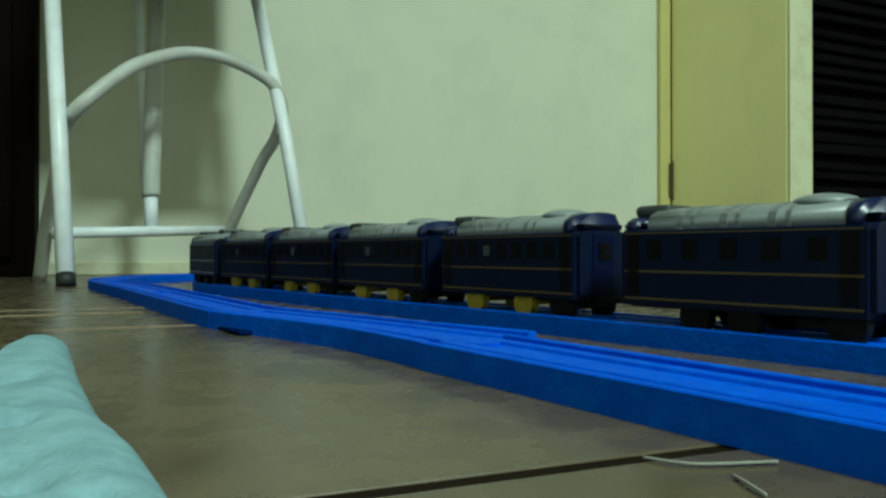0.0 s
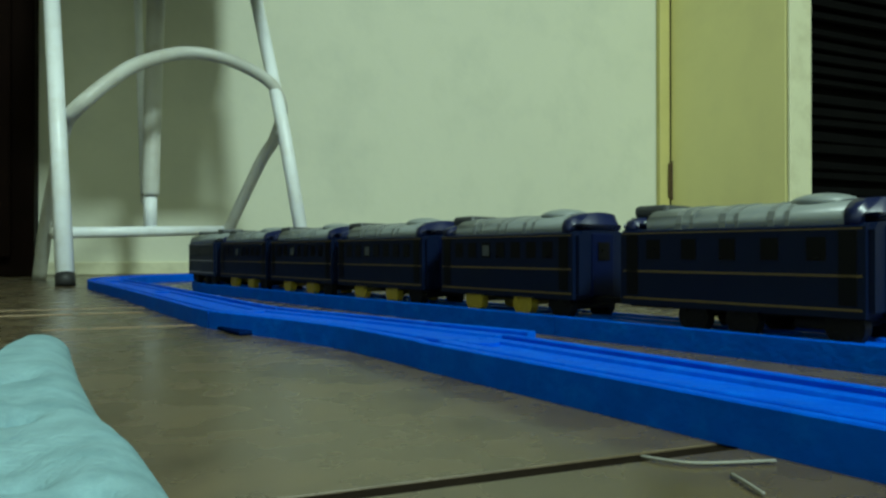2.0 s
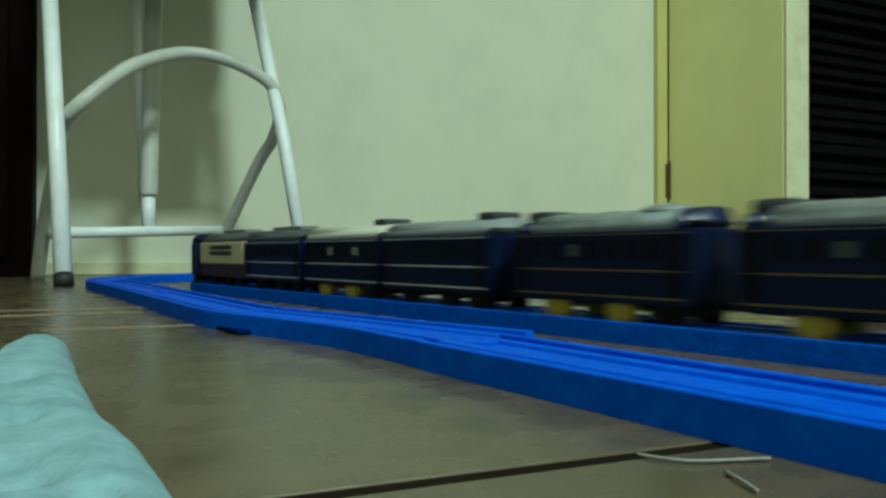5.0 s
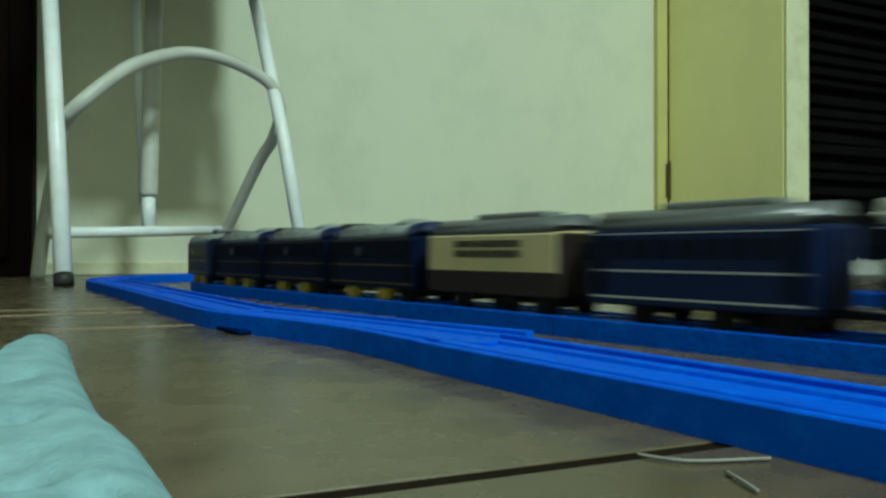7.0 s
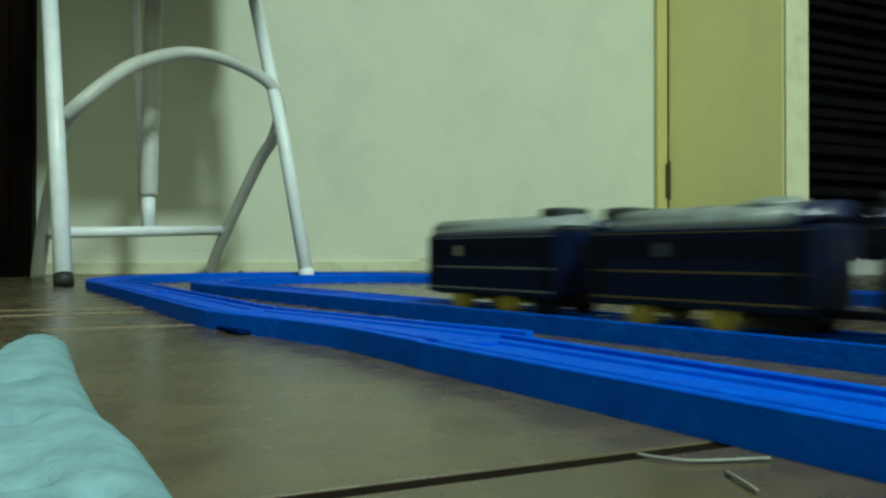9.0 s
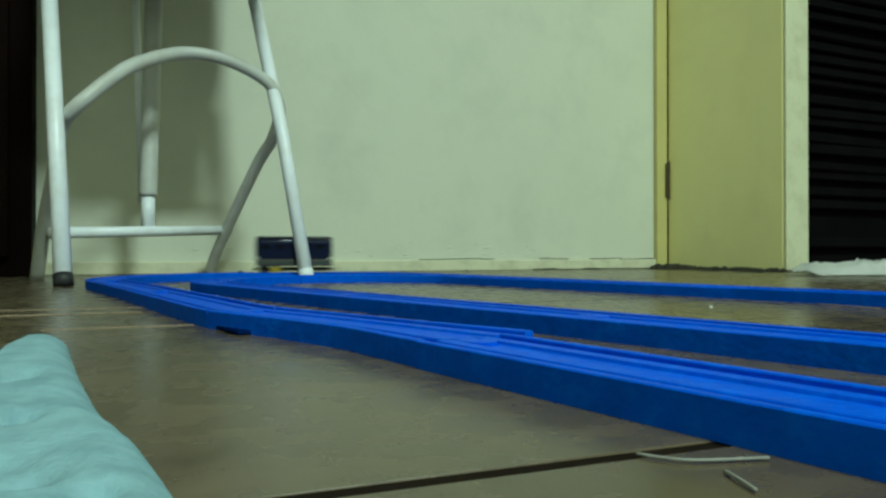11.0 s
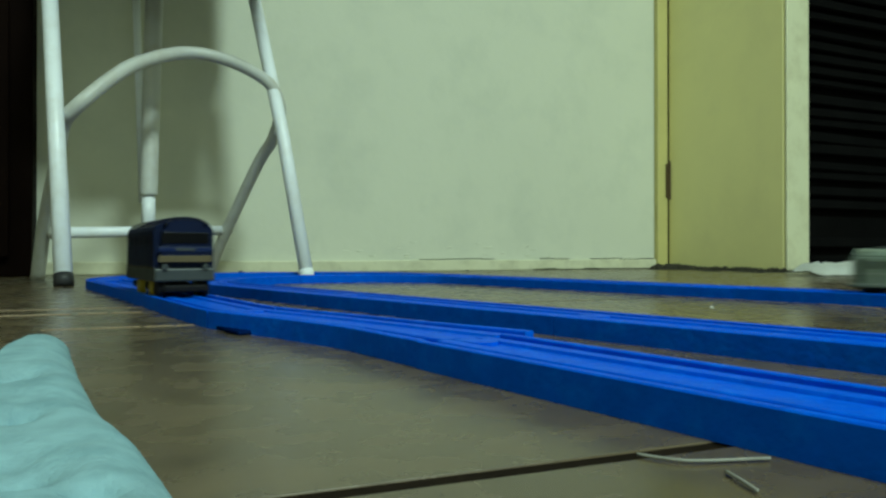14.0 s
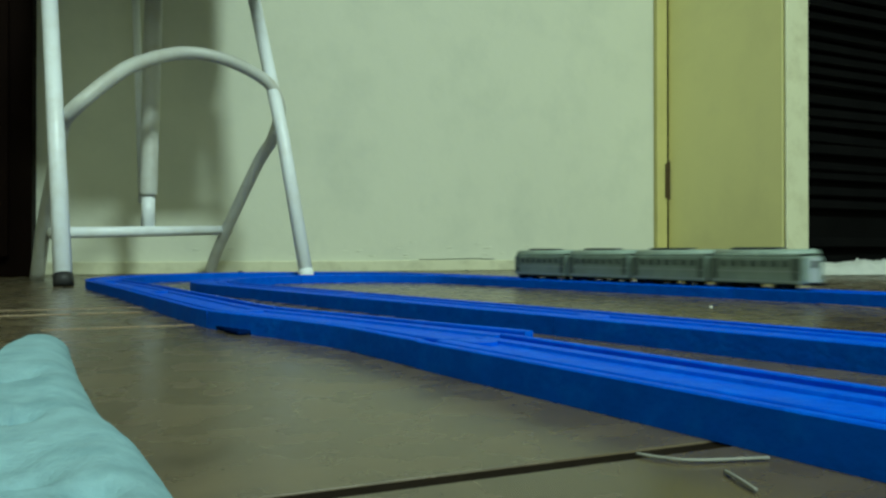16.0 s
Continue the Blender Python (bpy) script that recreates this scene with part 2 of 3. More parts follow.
def lay_track():
    for s0, s1 in ((-0.88, -0.66), (-0.66, -0.445), (-0.445, -0.23), (-0.23, -0.02), (-0.02, 0.194)):
        track_piece(near_route, s0, s1)
    track_piece(turnout_route, 0.195, 0.356, label="wide blue plastic turnout piece laid askew", taper=TAPER)
    for s0, s1 in ((0.357, 0.57), (0.57, OUTER.s1)):
        track_piece(outer_route, s0, s1)
    p, d = ride_route(0.338)
    bm = box(-0.022, 0.016, 0.0, 0.0216, 0.0, 0.0022, 0.0009)
    bmesh.ops.transform(bm, matrix=Matrix.Translation((p.x, p.y, 0)) @ Matrix.Rotation(math.atan2(d.y, d.x), 4, "Z"), verts=bm.verts[:])
    clip = part("track_clip", bm, M_CLIP)
    tagged(clip, "dark blue plastic joint plate under the toy track", "track clip")
    q = math.pi / 4 * OUTER.r
    for i in range(4):
        track_piece(outer_route, OUTER.s1 + i * q, OUTER.s1 + (i + 1) * q, label="curved blue plastic toy railway track piece")
    e = OUTER.s1 + 4 * q
    for i in range(8):
        track_piece(outer_route, e + i * 0.21, e + (i + 1) * 0.21)
    for i in range(14):
        track_piece(inner_route, 0.65 - (i + 1) * 0.215, 0.65 - i * 0.215)
    q = math.pi / 4 * INNER.r
    for i in range(4):
        track_piece(inner_route, INNER.s1 + i * q, INNER.s1 + (i + 1) * q, label="curved blue plastic toy railway track piece")
    e = INNER.s1 + 4 * q
    if S_IN - e > 0.02:
        track_piece(inner_route, e, S_IN - 0.004, drop=0.0004, label="blue plastic toy railway turnout branch")


# ---- room ----
WDIR = Vector((math.cos(radians(23.6)), math.sin(radians(23.6)), 0))   # along the wall
WNOR = Vector((WDIR.y, -WDIR.x, 0))                                       # out of the wall, into the room
CORNER = Vector((0.520, 1.689, 0))


def wall_frame(origin=CORNER):
    """x along the wall, y out of it into the room."""
    m = Matrix.Identity(4)
    m.col[0][:3], m.col[1][:3], m.col[2][:3], m.col[3][:3] = WDIR, WNOR, (0, 0, 1), origin
    return m


def room():
    W = wall_frame()
    wall = part("wall_north", box(-2.2, 0.0, -0.12, 0.0, -0.02, 2.5), M_WALL)
    wall.matrix_world = W
    tagged(wall, "pale green-cream painted plaster wall, scuffed near the floor", "wall", kind="structure")
    bm = box(-2.2, -0.02, 0.0, 0.008, 0.0, 0.022, 0.002)
    sk = part("baseboard", bm, M_SKIRT)
    sk.matrix_world = W
    tagged(sk, "low off-white painted skirting with dirt along the floor", "baseboard", kind="structure")
    bm = bmesh.new()
    x = -0.62
    while x < -0.04:
        ln = random.uniform(0.02, 0.07)
        if random.random() < 0.9:
            z = 0.0225 + random.uniform(0, 0.0022)
            box(x, x + ln, 0.0002, 0.0016, z, z + random.uniform(0.0005, 0.0014), bm=bm)
        x += ln * 0.9
    # dark strips along the foot of the skirting
    x = -0.36
    while x < -0.035:
        ln = random.uniform(0.02, 0.06)
        box(x, x + ln, 0.008, 0.0098, 0.0, random.uniform(0.0012, 0.0036), bm=bm)
        x += ln * 0.97
    crack = part("trim", bm, M_GAP)
    crack.matrix_world = W
    tagged(crack, "dark gap lines above and below the skirting", "wall gap", kind="structure")
    for k in range(26):
        x, z = random.uniform(-1.05, -0.05), 0.026 + abs(random.gauss(0, 0.018))
        bm = bmesh.new()
        bmesh.ops.create_icosphere(bm, subdivisions=1, radius=1.0)
        for v in bm.verts:
            v.co = Vector((x + v.co.x * random.uniform(0.004, 0.012), v.co.y * 0.0016, z + v.co.z * random.uniform(0.0008, 0.0022)))
        fk = part("plaster_flake", bm, M_WALL, wall)
    # the rest of the room, behind the camera and to the sides
    for name, b in (("wall_west", (-2.3, -2.2, -0.12, 4.6, -0.02, 2.5)), ("wall_south", (-2.3, 2.6, 4.5, 4.6, -0.02, 2.5)),
                    ("wall_east", (2.5, 2.6, -1.6, 4.5, -0.02, 2.5)), ("wall_back", (0.0, 2.6, -1.7, -1.6, -0.02, 2.5)),
                    ("wall_passage", (-0.12, 0.0, -1.6, -0.12, -0.02, 2.5))):
        o = part(name, box(*b), M_ROOM)
        o.matrix_world = W
        tagged(o, "plain painted plaster wall closing the room", "wall", kind="structure")
    c = part("ceiling", box(-2.3, 2.6, -1.7, 4.6, 2.5, 2.6), M_CEIL)
    c.matrix_world = W
    tagged(c, "plain white painted ceiling", "ceiling", kind="structure")
    lamp = empty("ceiling_lamp", Matrix.Translation((1.25, -1.25, 2.5)))
    tagged(lamp, "round ceiling lamp on the white ceiling", "lamp")
    bm = bmesh.new()
    bmesh.ops.create_cone(bm, cap_ends=True, segments=32, radius1=0.2, radius2=0.19, depth=0.045, matrix=Matrix.Translation((0, 0, -0.0225)))
    part("lamp_base", bm, M_CEIL, lamp)


TILE, TILE_LONG = 0.37, 0.62


def floor():
    F = wall_frame()
    bm = box(-2.3, 2.6, -1.7, 4.6, -0.06, -0.0004)
    bmesh.ops.transform(bm, matrix=F, verts=bm.verts[:])
    fl = part("floor", bm, M_GROUT)
    back = F.inverted()
    tagged(fl, "brown glazed ceramic tile floor with dark grout", "floor", kind="structure")
    T = Matrix.Rotation(radians(22), 4, "Z")
    bm = box(-TILE_LONG / 2 + 0.0023, TILE_LONG / 2 - 0.0023, -TILE / 2 + 0.0023, TILE / 2 - 0.0023, -0.009, 0.0, 0.00025, 1)
    me = bpy.data.meshes.new("tile")
    bm.to_mesh(me)
    bm.free()
    me.materials.append(M_TILE)
    for i in range(-9, 9):
        for j in range(-18, 14):
            c = T @ Vector((0.45 + (i + 0.5) * TILE_LONG, 0.11 + (j + 0.5) * TILE, 0))
            q = back @ c
            if -2.33 < q.x < 2.63 and -1.73 < q.y < 4.63:
                o = new("tile", me)
                o.parent = fl
                o.matrix_basis = Matrix.Translation(c) @ T @ Matrix.Rotation(radians(180 * random.randrange(2)), 4, "Z")


def grout_lines():
    """Pale mortar lines of the border row, worn away in places."""
    T = Matrix.Rotation(radians(22), 4, "Z")
    for e2, wdt, e0, e1 in ((0.488, 0.0030, -0.6, -0.005), (0.532, 0.0022, -0.6, 0.0), (0.392, 0.0012, -0.05, 0.035), (0.394, 0.0010, 0.06, 0.10)):
        bm = bmesh.new()
        x = e0
        while x < e1:
            ln = random.uniform(0.012, 0.05)
            box(x, min(x + ln, e1), e2 - wdt / 2 * random.uniform(0.6, 1), e2 + wdt / 2, -0.001, 0.0003, bm=bm)
            x += ln + random.uniform(0.0, 0.006)
        o = part("mortar_line", bm, M_MORTAR)
        o.matrix_world = T
        tagged(o, "worn pale mortar line between the floor tiles", "mortar", kind="structure")
    bm = bmesh.new()
    y = 0.335
    while y < 0.46:
        ln = random.uniform(0.01, 0.03)
        box(0.4487, 0.4487 + random.uniform(0.0012, 0.0026), y, y + ln, -0.001, 0.0003, bm=bm)
        y += ln + random.uniform(0.0, 0.02)
    o = part("mortar_line", bm, M_MORTAR)
    o.matrix_world = T
    tagged(o, "broken pale mortar line across the floor tiles", "mortar", kind="structure")


def door():
    """Leaf standing open at a right angle to the wall, hinged at the corner."""
    m = wall_frame()
    root = empty("door_1", m)
    tagged(root, "yellow-cream painted door standing open beside the wall", "door", kind="structure")
    part("jamb", box(-0.03, -0.0003, 0.0005, 0.014, 0.0, 2.05, 0.002), M_JAMB, root)
    part("leaf", box(0.0008, 0.060, 0.014, 0.338, 0.003, 2.0, 0.004), M_DOOR, root)
    part("edge_strip", box(0.001, 0.061, 0.3385, 0.345, 0.003, 2.0, 0.003), M_EDGE, root, "pale cream closing edge of the door")
    bm = box(-0.008, 0.001, 0.0145, 0.019, 0.165, 0.245, 0.001)
    tube([(0.0005, 0.019, 0.160), (0.0005, 0.019, 0.25)], 0.0035, 10, bm)
    part("hinge", bm, M_IRON, root, "dark rusty iron hinge")


def dirt():
    """Dark grime gathered along the door's foot and in the corner."""
    bm = bmesh.new()
    for k in range(230):
        y = random.uniform(0.0, 0.36) if k % 3 else abs(random.gauss(0.0, 0.05)) + 0.016
        x = -abs(random.gauss(0, 0.007)) if y < 0.35 else random.uniform(-0.01, 0.055)
        r = random.uniform(0.0015, 0.005) * (1.5 if y < 0.08 else 1.0)
        c = bmesh.ops.create_icosphere(bm, subdivisions=1, radius=r)
        for v in c["verts"]:
            v.co = Vector((x + v.co.x * 1.3, y + v.co.y * 1.6, max(0, 0.001 + v.co.z * random.uniform(1.0, 2.0))))
    for k in range(26):
        x, y, r = random.uniform(-0.10, 0.0), random.uniform(0.02, 0.36), random.uniform(0.010, 0.028)
        c = bmesh.ops.create_icosphere(bm, subdivisions=2, radius=r)
        for v in c["verts"]:
            w = 1 + 0.4 * noise.noise(v.co * 60 + Vector((k, 0, 0)))
            v.co = Vector((x + v.co.x * w, y + v.co.y * w, max(0, 0.0003 + v.co.z * 0.01)))
    for k in range(40):
        x, y, r = random.uniform(-0.05, 0.0), 0.014 + abs(random.gauss(0, 0.045)), random.uniform(0.004, 0.011)
        c = bmesh.ops.create_icosphere(bm, subdivisions=2, radius=r)
        for v in c["verts"]:
            w = 1 + 0.5 * noise.noise(v.co * 120 + Vector((k, 3, 0)))
            v.co = Vector((x + v.co.x * w, y + v.co.y * w, max(0, 0.0005 + v.co.z * 1.1)))
    for x, r in ((-0.97, 0.0045), (-0.93, 0.0022), (-0.90, 0.0018), (-0.52, 0.002), (-0.31, 0.0025), (-0.22, 0.0018)):
        c = bmesh.ops.create_icosphere(bm, subdivisions=1, radius=r)
        for v in c["verts"]:
            v.co = Vector((x + v.co.x * 1.6, 0.013 + v.co.y, max(0, 0.0008 + v.co.z)))
    o = part("floor_dirt", bm, M_GAP)
    o.matrix_world = wall_frame()
    tagged(o, "dark grime along the foot of the door", "dirt", kind="stuff")


def rag():
    bm = bmesh.new()
    nx, ny = 46, 16
    g = []
    for i in range(nx):
        row = []
        for j in range(ny):
            u, v = i / (nx - 1), j / (ny - 1)
            x = 0.580 + u * 0.67
            y = 1.10 + v * 0.13 + 0.22 * u
            e = min(1, 22 * min(u, 1 - u) + 0.3) * min(1, 4 * min(v, 1 - v) + 0.05)
            z = 0.002 + e * (0.016 + 0.012 * noise.noise(Vector((x * 22, y * 26, 1.3))) + 0.010 * noise.noise(Vector((x * 80, y * 80, 4))))
            w = 0.018 * noise.noise(Vector((x * 30, v * 2, 7)))
            row.append(bm.verts.new((x, y + w, max(0.001, z))))
        g.append(row)
    for i in range(nx - 1):
        for j in range(ny - 1):
            bm.faces.new((g[i][j], g[i + 1][j], g[i + 1][j + 1], g[i][j + 1]))
    bmesh.ops.solidify(bm, geom=bm.faces[:], thickness=-0.0012)
    o = part("floor_rag", bm, M_RAG, smooth=True)
    tagged(o, "crumpled white rag lying on the floor by the door", "rag")


def dark_cabinet():
    m = wall_frame(Vector((0.80, 1.62, 0)))
    root = empty("louvred_cabinet", m)
    tagged(root, "black louvred cabinet standing in the dark passage", "cabinet")
    part("carcass", box(-0.12, 1.3, -0.4, 0.0, 0.0, 1.9, 0.004), M_BLACK, root)
    part("stile", box(-0.12, -0.08, 0.0, 0.02, 0.0, 1.9, 0.003), M_BLACK, root)
    bm0 = box(-0.075, 0.6, -0.004, 0.004, -0.013, 0.013, 0.001, 1)
    bmesh.ops.rotate(bm0, verts=bm0.verts[:], cent=(0, 0, 0), matrix=Matrix.Rotation(radians(35), 3, "X"))
    first = part("slat", bm0, M_BLACK, root)
    first.location = (0, 0.012, 0.06)
    for i in range(3, 40):
        o = first.copy()
        scene.collection.objects.link(o)
        o.location = (random.uniform(-0.01, 0.01), 0.012, 0.06 + i * 0.03 + random.uniform(-0.006, 0.006))
        o.rotation_euler = (radians(random.uniform(-12, 12)), 0, radians(random.uniform(-1.5, 1.5)))


def brown_cupboard():
    m = Matrix.Translation((-0.642, 1.12, 0)) @ Matrix.Rotation(radians(23.6), 4, "Z")
    root = empty("cupboard", m)
    tagged(root, "dark brown stained wooden cupboard on the tiles", "cupboard")
    part("carcass", box(-0.7, 0.0, 0.0, 0.13, 0.0, 1.9, 0.003), M_DARKWOOD, root)
    part("cupboard_door", box(-0.36, -0.03, -0.016, -0.001, 0.03, 1.85, 0.003), M_DARKWOOD, root)
    part("cupboard_door", box(-0.69, -0.364, -0.016, -0.001, 0.03, 1.85, 0.003), M_DARKWOOD, root)
    part("handle", tube(spline([(-0.065, -0.016, 0.22), (-0.065, -0.034, 0.23), (-0.065, -0.034, 0.32), (-0.065, -0.016, 0.33)], 6), 0.003, 10), M_IRON, root, smooth=True)


# ---- stool ----
def stool():
    root = empty("metal_stool", Matrix.Translation((-0.40, 1.02, 0)))
    tagged(root, "white tubular steel stool with grey hoop, standing on tiles", "stool")
    o = Vector((0.40, -1.02, 0))
    R = 0.0098

    def rel(pts):
        return [Vector(p) + o for p in pts]
    fl, fr = Vector((-0.423, 0.80, 0.0)), Vector((-0.191, 1.010, 0.0))
    flt, frt = fl + 1.17 * (Vector((-0.511, 0.930, 0.365)) - fl), fr + 1.0 * (Vector((-0.295, 1.120, 0.432)) - fr)
    for a, b in ((fl, flt), (fr, frt)):
        leg = part("leg", tube(rel([a.lerp(b, 0.02), a.lerp(b, 0.5) + Vector((0.004 if a is fr else 0.0, 0, 0)), b]), R), M_TUBE, root, smooth=True)
        part("rubber_foot", tube(rel([a, a.lerp(b, 0.03)]), R * 1.06), M_RUBBER if a is fl else M_TUBE, leg, "black rubber foot" if a is fl else "white plastic foot", smooth=True)
    bl, br = Vector((-0.566, 1.0, 0.0)), Vector((-0.4045, 1.24, 0.0))
    hoop = spline([bl, (-0.537, 0.965, 0.073), (-0.497, 0.918, 0.144), (-0.481, 0.900, 0.184), (-0.472, 0.893, 0.202), (-0.461, 0.886, 0.210), (-0.445, 0.887, 0.226), (-0.424, 0.912, 0.258), (-0.403, 0.945, 0.287), (-0.366, 1.000, 0.316), (-0.322, 1.030, 0.318), (-0.283, 1.066, 0.306), (-0.257, 1.080, 0.286), (-0.248, 1.090, 0.252), (-0.265, 1.112, 0.212), (-0.293, 1.133, 0.177), (-0.373, 1.207, 0.056), br], 6)
    part("hoop", tube(rel(hoop), R * 0.92), M_TUBE_GREY, root, "grey bent tube hoop", smooth=True)
    c0, c1 = Vector((-0.522, 0.965, 0.064)), Vector((-0.363, 1.205, 0.075))
    part("crossbar", tube(rel([c0, c1]), R * 0.8), M_TUBE, root, smooth=True)
    for k in (0.0, 1.0):
        p = c0.lerp(c1, k)
        bm = bmesh.new()
        bmesh.ops.create_uvsphere(bm, u_segments=14, v_segments=8, radius=R * 1.0, matrix=Matrix.Translation(p + o))
        part("weld", bm, M_TUBE_GREY, root, smooth=True)
    for p in (Vector((-0.252, 1.082, 0.219)),):
        bm = bmesh.new()
        bmesh.ops.create_uvsphere(bm, u_segments=12, v_segments=8, radius=R * 0.45, matrix=Matrix.Translation(p + o))
        part("weld", bm, M_TUBE, root, smooth=True)
    p0, p1, p2 = Vector((-0.448, 1.090, 0.071)), Vector((-0.448, 1.090, 0.128)), Vector((-0.444, 1.100, 0.425))
    part("stub", tube(rel([p0, p1]), R * 1.0), M_TUBE, root, smooth=True)
    part("post", tube(rel([p1 + Vector((0, 0, -0.004)), p1, p1.lerp(p2, 1.2)]), R * 1.32), M_TUBE_GREY, root, "grey central tube", smooth=True)
    r0, r1 = Vector((-0.479, 1.140, 0.170)), Vector((-0.489, 1.140, 0.439))
    part("rod", tube(rel([r0.lerp(r1, -0.2), r0.lerp(r1, 1.15)]), R * 0.62), M_TUBE, root, smooth=True)
    mid = (fl + fr + bl + br) / 4
    S = Matrix.Translation(mid + o + Vector((-0.02, 0, 0))) @ Matrix.Rotation(radians(30), 4, "Z")
    # above view: seat, then two added parts that shape the wall shadow
    seat = part("seat", box(-0.13, 0.165, -0.14, 0.10, 0.452, 0.490, 0.015, 3), M_TUBE_GREY, root, "grey padded seat")
    seat.matrix_basis = S
    apron = part("apron", box(-0.06, 0.16, -0.14, -0.12, 0.405, 0.4515, 0.004), M_TUBE_GREY, root, "unseen grey strip added to lower the seat shadow")
    apron.matrix_basis = S
    back = part("backrest", box(-0.13, 0.158, 0.05, 0.08, 0.488, 0.95, 0.012, 3), M_TUBE_GREY, root, "unseen grey panel added to shade the wall higher up")
    back.matrix_basis = S


# ---- towel and threads ----
def towel():
    """A thick soft towel: a swollen sheet with a rolled edge and a few dents."""
    bm = bmesh.new()
    nu, nv = 150, 130
    dents = [(-0.082, 0.105, 0.010), (-0.060, 0.098, 0.007), (-0.110, 0.150, 0.012), (-0.095, 0.200, 0.009), (-0.140, 0.185, 0.014)]
    edge = [(0.045, -0.008), (0.0958, -0.0342), (0.114, -0.0459), (0.1226, -0.0513), (0.1344, -0.0605), (0.1486, -0.0705), (0.1804, -0.090), (0.2307, -0.119), (0.286, -0.1498)]
    tip = [(0.0, 0.262), (0.0075, 0.260), (0.0146, 0.250), (0.0205, 0.230), (0.024, 0.204), (0.06, 0.15), (0.32, 0.12)]
    g = []
    for j in range(nv):
        v = j / (nv - 1)
        row = []
        for i in range(nu):
            u = i / (nu - 1)
            d = 0.32 * u ** 1.5
            far_y = along(tip, d)
            y = 0.045 + (far_y - 0.045) * v
            x = sum(along(edge, y + k) for k in (-0.008, -0.004, 0.0, 0.004, 0.008)) / 5 - d
            e = math.sqrt(1 - max(0, 1 - d / 0.012) ** 2)
            far = math.sqrt(1 - max(0, 1 - (far_y - y) / 0.011) ** 2)
            z = 0.0006 + e * far * (0.0088 + 0.0013 * noise.noise(Vector((x * 26, y * 26, 2))) - max(0, -0.16 - x) * 0.05)
            z += e * far * (0.0005 * noise.noise(Vector((x * 130, y * 130, 5))))
            for dx, dy, r in dents:
                d2 = ((x - dx) ** 2 + ((y - dy) * 0.7) ** 2) / (r * r)
                z -= 0.0022 * math.exp(-2 * d2)
            for dx, dy, r in ((-0.0535, 0.091, 0.0035), (-0.042, 0.0865, 0.0026), (-0.098, 0.166, 0.005), (-0.074, 0.125, 0.003)):
                z -= 0.0042 * math.exp(-((x - dx) ** 2 + ((y - dy) * 0.8) ** 2) / (r * r))
            row.append(bm.verts.new((x, y, max(0.0005, z))))
        g.append(row)
    for j in range(nv - 1):
        for i in range(nu - 1):
            bm.faces.new((g[j][i], g[j + 1][i], g[j + 1][i + 1], g[j][i + 1]))
    o = part("towel", bm, M_CLOTH, smooth=True)
    tagged(o, "rumpled mint green terry towel lying on the tiles", "towel")


def threads():
    for pts in ([(0.0355, 0.1318, 0.0005), (0.040, 0.1285, 0.0006), (0.0455, 0.1272, 0.0006), (0.0585, 0.1288, 0.0006)],
                [(0.0477, 0.1212, 0.0005), (0.0480, 0.1165, 0.0007), (0.0487, 0.1115, 0.0005)]):
        o = part("thread", tube(spline(pts, 8), 0.00033, 6), M_THREAD, smooth=True)
        tagged(o, "short white cotton thread lying on the tiles", "thread", "white threads")


def crumbs():
    for x, y, r in ((0.1816, 0.486, 0.0008), (-0.248, 0.702, 0.0011), (-0.262, 0.71, 0.0007)):
        bm = bmesh.new()
        bmesh.ops.create_icosphere(bm, subdivisions=2, radius=r)
        for v in bm.verts:
            v.co *= 1 + 0.35 * noise.noise(v.co * 900 + Vector((x, y, 0)) * 50)
            v.co = Vector((x + v.co.x * 1.4, y + v.co.y, max(0, r * 0.6 + v.co.z * 0.7)))
        tagged(part("crumb", bm, M_RAG), "tiny white crumb lying on the tiles", "crumb", "white crumbs")


# ---- trains ----
CAR_L, CAR_W, PITCH = 0.0962, 0.0355, 0.1125


def shell(x0, x1, w, z0, z1, zr, bevel=0.002):
    """A car body: straight sides and a rounded shoulder, front at +x."""
    prof = []
    h = w / 2
    prof += [(-h, z0), (-h, z1)]
    for k in range(1, 9):
        a = math.pi * k / 9
        prof.append((-h * math.cos(a), z1 + (zr - z1) * math.sin(a) ** 0.8))
    prof += [(h, z1), (h, z0)]
    bm = bmesh.new()
    a = [bm.verts.new((x0, y, z)) for y, z in prof]
    b = [bm.verts.new((x1, y, z)) for y, z in prof]
    for k in range(len(prof)):
        k2 = (k + 1) % len(prof)
        bm.faces.new((a[k], a[k2], b[k2], b[k]))
    ends = [bm.faces.new(a[::-1]), bm.faces.new(b)]
    es = list({e for f in ends for e in f.edges})
    bmesh.ops.bevel(bm, geom=es, offset=bevel, segments=2, affect="EDGES")
    return bm


def wheel_mesh(name, material):
    bm = bmesh.new()
    for y in (-0.0135, 0.0135):
        m = Matrix.Translation((0, y, 0)) @ Matrix.Rotation(radians(90), 4, "X")
        bmesh.ops.create_cone(bm, cap_ends=True, segments=20, radius1=0.0066, radius2=0.0062, depth=0.0042, matrix=m)
        for k in range(5):
            c = Matrix.Rotation(radians(72 * k), 4, "Y") @ Vector((0.0036, 0, 0))
            box(c.x - 0.0007, c.x + 0.0007, y - 0.0025, y + 0.0025, c.z - 0.0007, c.z + 0.0007, bm=bm)
    tube([(0, -0.0135, 0), (0, 0.0135, 0)], 0.0012, 8, bm)
    me = bpy.data.meshes.new(name)
    bmesh.ops.recalc_face_normals(bm, faces=bm.faces[:])
    bm.to_mesh(me)
    bm.free()
    me.materials.append(material)
    return me


